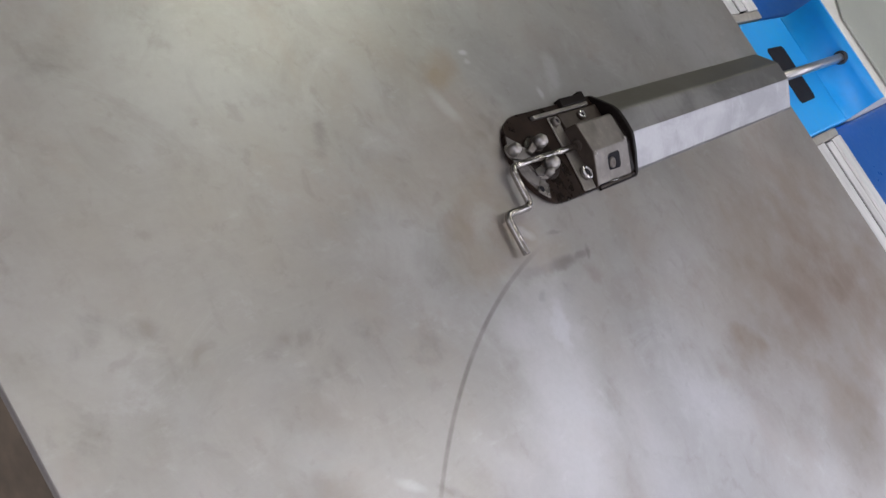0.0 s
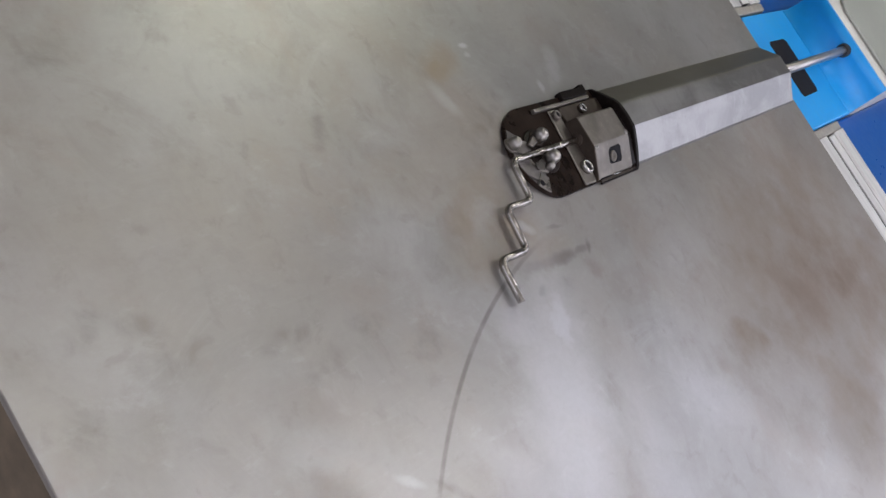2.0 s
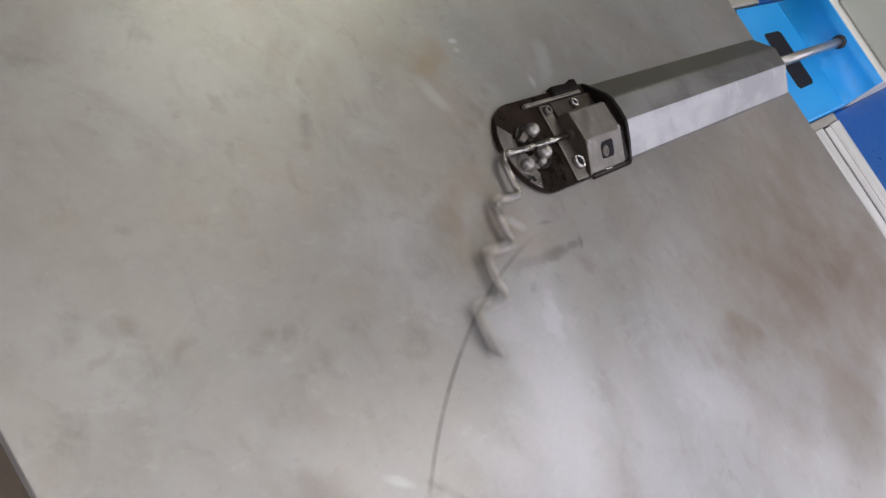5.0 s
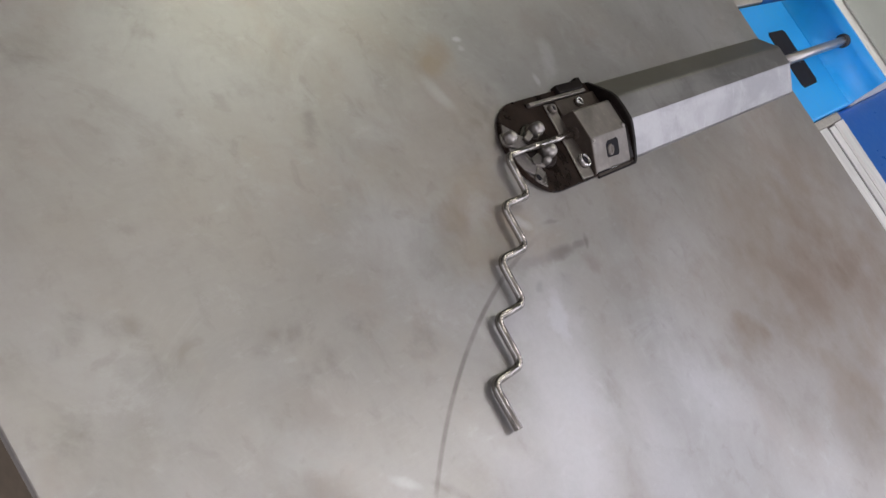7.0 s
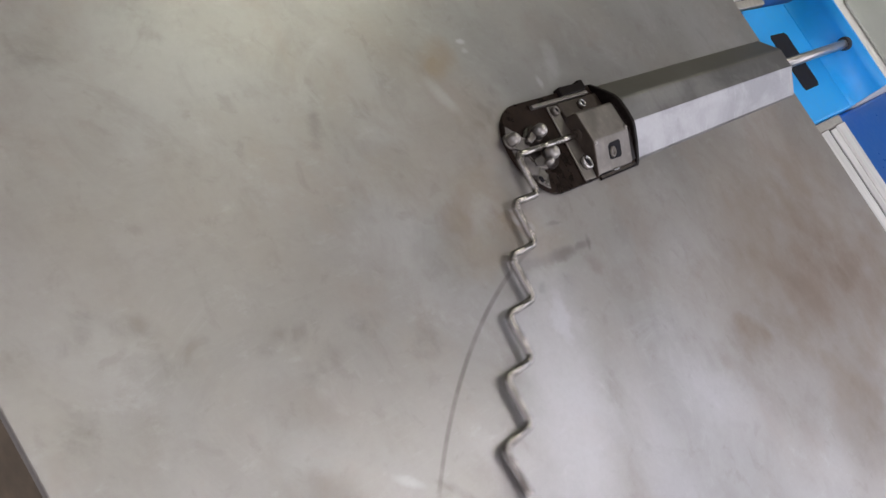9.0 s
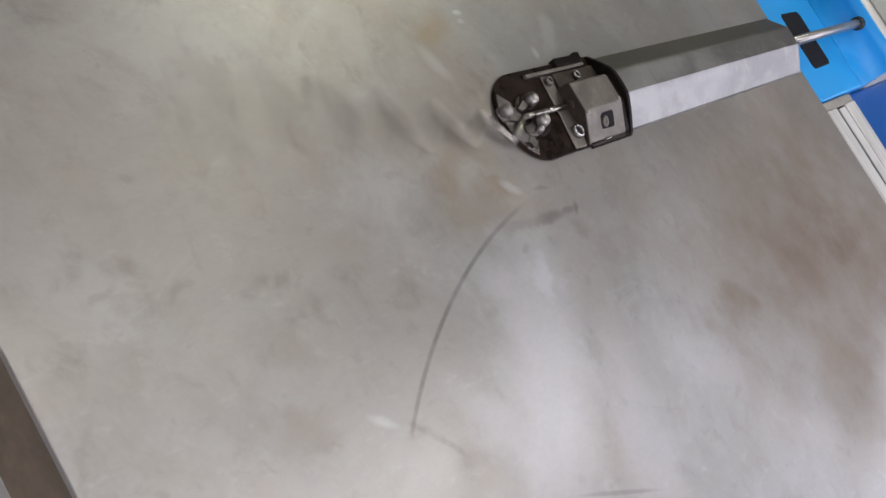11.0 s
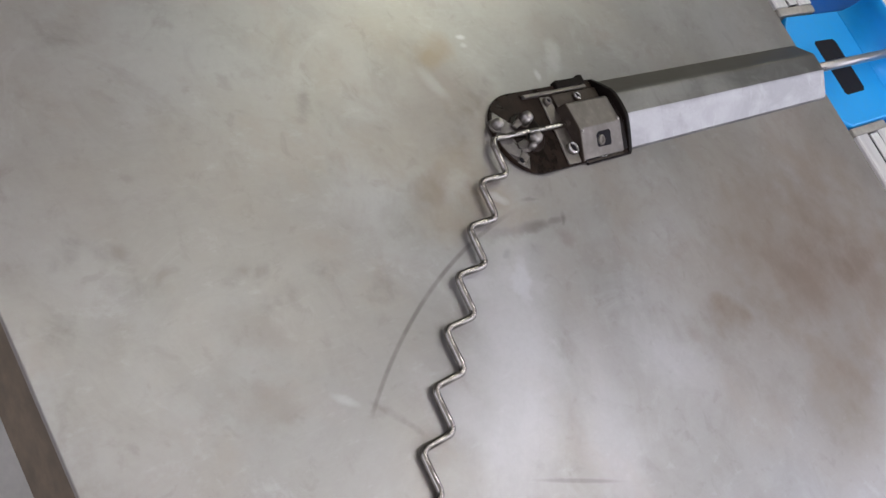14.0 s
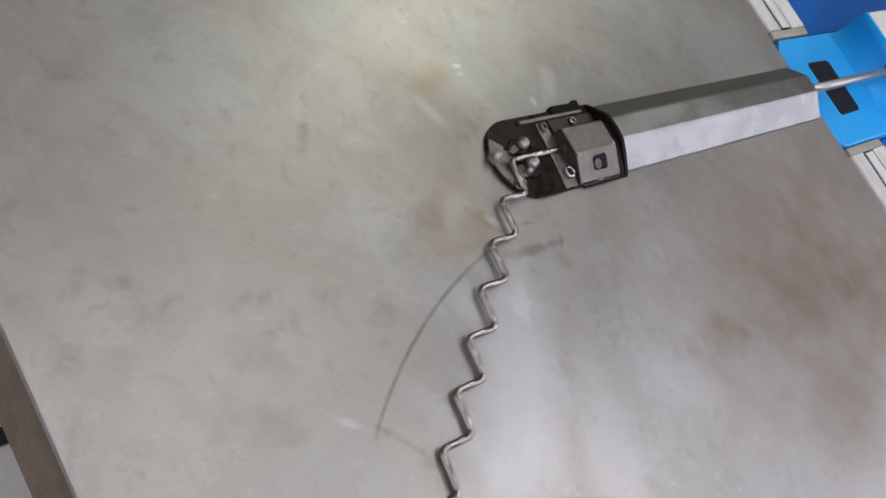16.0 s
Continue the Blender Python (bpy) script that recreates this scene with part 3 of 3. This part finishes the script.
def bending_head():
    head = empty("bending_head", "wire bending head with a blackened disc under a folded metal cover", "machine head")
    cover = [(-17.4, 0.0), (-16.6, 1.2), (-4.2, 8.1), (-3.0, 8.6), (7.2, 8.6), (8.4, 8.1), (18.2, 1.2), (19.0, 0.0)]
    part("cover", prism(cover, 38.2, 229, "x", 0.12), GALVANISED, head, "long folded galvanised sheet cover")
    rim = [(-19.4, 0.0), (-18.2, 1.6), (-11.0, 6.0), (-5.2, 8.9), (-3.2, 9.6), (2.0, 9.9), (7.4, 9.6), (10.6, 8.4), (15.5, 5.0), (20.0, 1.6), (20.6, 0.0)]
    part("collar", prism(rim, 34.4, 36.9, "x", 0.4), BLACK, head, "black collar plate")
    part("bed", prism(oval(*PIVOT, 19.3, 34.2), 0.05, 1.3, "z", 0.25), BED, head, "oily brown-black rounded bed")
    part("floor_plate", prism([(3, 8.8), (34, 8.8), (34, 15.4), (3, 15.4)], 1.35, 2.6, "z", 0.3), BROWN_STEEL, head, "browned steel floor plate")
    block = [(-17.6, 1.4), (-17.2, 2.2), (-5.9, 7.9), (-5.2, 8.2), (7.2, 8.2), (8.0, 7.6), (8.6, 2.8), (8.6, 1.4)]
    part("guide_block", prism(block, 1.8, 30.5, "x", 0.35), TOOL_STEEL, head, "grey ground guide block")
    # thin dark sheet added to give the block's front face its shade
    part("front_shade", prism(block, 1.1, 1.75, "x", 0.2), BROWN_STEEL, head, "dark sheet standing in for shade on the guide's front")
    part("back_shim", prism([(-17.0, 1.4), (-16.6, 2.2), (-5.6, 7.2), (7.0, 7.2), (8.0, 1.4)], 30.6, 34.2, "x", 0.2), BLACK, head)
    part("cross_bar", prism([(-4.6, 15.6), (1.6, 15.2), (1.6, -8), (-0.4, -17.6), (-8.8, -17.4), (-6.8, -4)], 1.35, 2.1, "z", 0.45), TOOL_STEEL, head, "steel cross bar")
    socket_screw(head, -2.6, -10.9, 2.1, 3.0)
    socket_screw(head, -2.2, 12.6, 2.1, 2.0, material=TOOL_STEEL)
    socket_screw(head, 17.5, 12.2, 2.6, 2.0)
    tilt = Matrix.Translation((17.0, -10.6, 5.45)) @ Matrix.Rotation(radians(26.8), 4, "X")
    hollow = prism([(-5, -2.4), (-4.2, -3.4), (4.2, -3.6), (5.2, -2.6), (5.2, 2.4), (4.2, 3.4), (-3.4, 3.2), (-5, 2.0)], -0.6, 0.18, "z", 0.1)
    hollow.transform(tilt)
    pocket = part("pocket", hollow, SLOT_SHADE, head, "square black pocket")
    bolt = lathe([(2.3, 0), (2.3, 0.5), (1.9, 0.8), (1.25, 0.8), (1.2, 0.25)], -1.9, -0.6, 20)
    bolt.transform(tilt)
    part("screw", bolt, TOOL_STEEL, pocket, "grey socket-head screw")
    part("clip", prism([(8.6, 17.8), (26.0, 17.6), (28.6, 18.6), (28.8, 22.4), (25.4, 22.6), (24.6, 21.4), (9.0, 21.6)], 0.1, 3.4, "z", 0.4), BLACK, head, "black side clip")
    part("edge_strip", box(4, 34, -19.3, -18.2, 0.1, 1.2, 0.2), BLACK, head)
    part("side_bar", box(-15, 28, 15.9, 17.5, 1.4, 3.2, 0.3), TOOL_STEEL, head, "thin steel side bar")
    part("wire_lead", rod(1.9, 228, 1.32, AXIS, HEIGHT), WIRE, head, "straight wire inside the guide")
    part("flange", box(3, 30, -18.7, -17.75, 1.35, 1.9, 0.25), BROWN_STEEL, head, "dark foot of the guide block")
    part("catch", box(13.5, 17.5, -17.9, -17.3, 1.95, 2.6, 0.15), BRIGHT_STEEL, head, "small bright catch")
    part("flange_slot", box(3, 12, -17.74, -17.2, 1.5, 2.2, 0.1), SLOT_SHADE, head)
    part("dowel", lathe([(1.0, 8.1), (1.0, 8.5), (0.6, 8.8)], 29.3, -4.2, 16), PIN_STEEL, head, "small bright dowel")
    part("dowel", lathe([(0.8, 7.2), (0.8, 8.1), (0.5, 8.4)], 2.9, -6.0, 16), PIN_STEEL, head, "small bright dowel")
    part("wire_outlet", lathe([(1.5, 0), (2.4, 0), (2.6, 0.3), (1.5, 0.3)], turn=Matrix.Translation((0.75, AXIS, HEIGHT)) @ Matrix.Rotation(radians(90), 4, "Y")), BROWN_STEEL, head, "dark bushing at the wire's way out")
    # the curved track in which the bending pin travels, with its worn end stop
    part("pin_track", sector(10.6, 18.3, 138, 238, 1.28, 1.5), TRACK, head, "scarred grey curved pin track")
    part("track_rim", sector(18.4, 19.2, 132, 240, 1.28, 2.0), BED, head, "dark raised rim of the track")
    part("track_lip", sector(9.7, 10.5, 150, 232, 1.28, 1.85), TOOL_STEEL, head)
    stop = part("end_stop", sector(12.4, 18.9, 219, 238, 1.5, 2.5, 0.25), GLINTING, head, "bright worn end stop")
    part("stop_hole", lathe([(1.3, 2.45), (1.3, 2.6), (0.9, 2.6)], PIVOT[0] - 12.4, PIVOT[1] - 11.6, 16), SLOT_SHADE, stop)
    part("guide_shoe", prism([(-41.6, -1.8), (-36, -2.6), (-30.4, -4.6), (-29.4, -7.6), (-31.4, -9.6), (-35.6, -9.2), (-40.0, -6.0)], 1.5, 2.1, "z", 0.25), TRACK, head, "worn grey guide shoe")
    # the turning disc with its arm and bending pin, and the fixed mandrel pins
    disc = part("disc", lathe([(0.5, 0), (9.0, 0), (9.4, 0.15), (9.4, 0.4), (9.0, 0.6), (0.5, 0.6)], steps=40), DISC, head, "dark oiled steel disc")
    disc.location = (PIVOT[0] * MM, PIVOT[1] * MM, 1.25 * MM)
    part("arm", prism([(-6.5, 5.2), (-11, 7.2), (-15.4, 8.0), (-17.6, 6.4), (-17.8, 3.6), (-15.6, 2.2), (-11, 0.4), (-7.2, -1.0)], 0.42, 0.9, "z", 0.15), TRACK, disc, "grey worn arm")
    pin = [(2.3, 0.55), (2.5, 2.2), (2.4, 3.8), (1.9, 4.8), (1.1, 5.4), (0.3, 5.5)]
    bender = part("bending_pin", lathe([(r * 1.0, z) for r, z in pin], 0, 0, 20), PIN_STEEL, disc, "bright rounded bending pin")
    part("collar_ring", lathe([(2.55, 0.6), (3.2, 0.6), (3.1, 1.2), (2.6, 1.4)], 0, 0, 20), TOOL_STEEL, bender)
    tall = [(2.5, 0.55), (2.75, 2.4), (2.7, 4.3), (2.2, 5.5), (1.3, 6.2), (0.3, 6.4)]
    for x, y in ((PIVOT[0] + 0.4, 6.3), (PIVOT[0] - 0.2, -3.2)):
        post = part("mandrel_pin", lathe([(r, z + 1.2) for r, z in tall], x, y, 20), PIN_STEEL, head, "rounded mandrel pin")
        part("foot_ring", lathe([(2.7, 1.35), (3.5, 1.35), (3.4, 2.3), (2.8, 2.5)], x, y, 20), BROWN_STEEL, post)
    part("stop_stud", lathe([(r * 0.62, z * 0.8 + 1.2) for r, z in pin], PIVOT[0] - 3.4, -6.0, 16), PIN_STEEL, head, "small rounded stud")
    part("mandrel_link", prism([(-31.5, 4.9), (-26, 7.6), (-25.2, 4.4), (-30, 3.0)], 2.2, 3.9, "z", 0.4), TOOL_STEEL, head)
    part("clamp_link", prism([(-33.0, -3.0), (-27.4, -1.9), (-26.4, -4.4), (-29.6, -6.4), (-33.4, -5.4)], 2.0, 2.9, "z", 0.3), DARK_STEEL, head)
    part("clamp_finger", prism([(-31.8, -4.6), (-27.2, -6.2), (-27.8, -8.0), (-32.2, -6.6)], 1.9, 2.6, "z", 0.3), GLINTING, head)
    return disc, bender


# ---- the wire ----
def ease(u):
    u = min(1.0, max(0.0, u))
    return u * u * (3 - 2 * u)


def wire_state(t):
    """Where the newest made or coming bend lies on the feed axis, and the angle of every bend, oldest first."""
    def side(b):
        return 1 if b % 2 == 0 else -1

    angles = [PRIOR[i % 2] * side(i) for i in range(OLD_BENDS)]
    angles[-1] = LAST[(OLD_BENDS - 1) % 2] * side(OLD_BENDS - 1)
    fed = 0.0
    for k, flip in enumerate(FLIPS):
        b = OLD_BENDS + k
        share = ease((t - flip + 0.11) / 0.22)
        angles.append(side(b) * LAST[b % 2] * share)
        if share > 0:
            old = (b - 1) % 2
            angles[-2] = side(b - 1) * (LAST[old] + (PRIOR[old] - LAST[old]) * share)
        fed += ease((t - flip - 0.19) / 0.32)
    angles = [a + u * min(1.0, abs(a) / 60.0) for a, u in zip(angles, UNEVEN)]
    # the freed end lags in the swing and shivers after it
    for k, flip in enumerate(FLIPS):
        late = t - flip
        sign = side(OLD_BENDS + k)
        if -0.11 < late < 0.11:
            give = -0.45 * sign * math.cos(late / 0.22 * math.pi)
        elif 0.11 <= late < 0.6:
            give = 0.85 * sign * math.exp(-(late - 0.11) / 0.18) * math.sin((late - 0.11) / 0.2 * 2 * math.pi)
        else:
            continue
        for i in range(OLD_BENDS + k):
            angles[i] += give
    return fed, angles


def wire_sections():
    """The wire from its tip inwards: straight legs and the short links of each bend, as (start, length, bend, is a link)."""
    sections, at = [], 0.0
    total = OLD_BENDS + len(FLIPS)
    for b in range(total + 1):
        straight = PITCH - (ARC_LENGTH / 2 + TRIM if b == 0 else ARC_LENGTH)
        if b == total:
            straight = TAIL - ARC_LENGTH / 2
        sections.append((at, straight, b, False))
        at += straight
        if b < total:
            for j in range(LINKS):
                sections.append((at, ARC_LENGTH / LINKS, b, True))
                at += ARC_LENGTH / LINKS
    return sections


def place_wire(t, sections):
    """The poses of all sections at a time: the straight end lies on the feed axis, the rest follows from bend to bend."""
    fed, angles = wire_state(t)
    # the bend numbered OLD_BENDS - 1 rests at OUTER at the start; each feed carries the wire one pitch on
    anchor = OLD_BENDS - 1
    x = OUTER - PITCH * fed + PITCH * (len(angles) - 1 - anchor)
    # walk from the innermost section towards the tip
    poses = []
    heading = math.pi
    px, py = x + TAIL, AXIS
    for start, length, b, link in reversed(sections):
        turn = radians(angles[b]) / LINKS if link else 0.0
        heading += turn / 2
        nx, ny = px + length * math.cos(heading), py + length * math.sin(heading)
        mx, my = (px + nx) / 2, (py + ny) / 2
        low = max(RADIUS + 0.1, HEIGHT - SAG * math.hypot(mx - OUTER, my))
        poses.append((mx, my, low, math.degrees(heading)))
        px, py = nx, ny
        heading += turn / 2
    return poses[::-1]


def wire_times():
    times = [0.0]
    for k, f in enumerate(FLIPS):
        times += [f - 0.11, f - 0.055, f, f + 0.055, f + 0.11] + [f + 0.11 + n / FPS for n in range(1, 15)]
    times = sorted({round(t * FPS) / FPS for t in times if 0 <= t < 15.99})
    return times + [16.0, 16.0 + 1 / FPS]


def bent_wire():
    wire = empty("zigzag_wire", "shiny drawn steel wire bent into a zigzag above the table", "wire")
    pieces = []
    sections = wire_sections()
    meshes = {}
    for i, (start, length, b, link) in enumerate(sections):
        key = (round(length, 3), link)
        name = "bend_link" if link else "wire_leg"
        if key not in meshes:
            turn = Matrix.Rotation(radians(90), 4, "Y")
            e = 0.10 if link else 0.02
            ends = [(RADIUS * 0.55, -length / 2 - RADIUS * 0.75), (RADIUS * 0.9, -length / 2 - RADIUS * 0.35), (RADIUS, -length / 2 - e),
                    (RADIUS, length / 2 + e), (RADIUS * 0.9, length / 2 + RADIUS * 0.35), (RADIUS * 0.55, length / 2 + RADIUS * 0.75)]
            if not link and i == 0:
                ends = ends[:3] + [(RADIUS, length / 2 - 0.2), (RADIUS - 0.25, length / 2)]
            ob = part(name, lathe(ends, steps=14, turn=turn), WIRE, wire)
            meshes[key] = ob.data
        else:
            ob = new(name, meshes[key])
            ob.parent = wire
        pieces.append(ob)
    return pieces, sections


ceiling_light()
work_table()
bending_machine()
disc, bender = bending_head()
pieces, sections = bent_wire()


def motions():
    times = wire_times()
    states = [place_wire(t, sections) for t in times]
    for i, ob in enumerate(pieces):
        walk(ob, [(t, pose(s[i][0] * MM, s[i][1] * MM, s[i][2] * MM, 0, 0, s[i][3])) for t, s in zip(times, states)])
    # the pin waits on one side of the wire, sweeps it over, comes back, then dips and crosses to the other side
    near_side, far_side = 0.0, 44.0
    rows, dips = [(0.0, near_side)], [(0.0, 17.9, 0.0)]
    for k, f in enumerate(FLIPS):
        home, swept = (far_side, near_side - 10.0) if k % 2 == 0 else (near_side, 28.0)
        was = near_side if k % 2 == 0 else far_side
        rows += [(max(f - 0.40, 0.07), was), (f - 0.28, home), (f - 0.11, home), (f + 0.02, (home + swept) / 2), (f + 0.09, swept), (f + 0.16, swept), (f + 0.28, home)]
        there, reach = (17.9, 14.8) if k % 2 == 0 else (14.8, 17.9)
        dips += [(max(f - 0.45, 0.035), there, 0.0), (max(f - 0.39, 0.075), there, -4.7), (f - 0.28, reach, -4.7), (f - 0.22, reach, 0.0)]
    rows = [r for r in rows if r[0] < 15.97] + [(16.0, swept * 0.3 + home * 0.7)]
    dips = [r for r in dips if r[0] < 15.97] + [(16.0, reach, 0.0)]
    walk(disc, [(t, pose(PIVOT[0] * MM, PIVOT[1] * MM, 1.25 * MM, 0, 0, a)) for t, a in rows])
    walk(bender, [(t, pose(-0.952 * r * MM, 0.306 * r * MM, z * MM)) for t, r, z in dips])


motions()
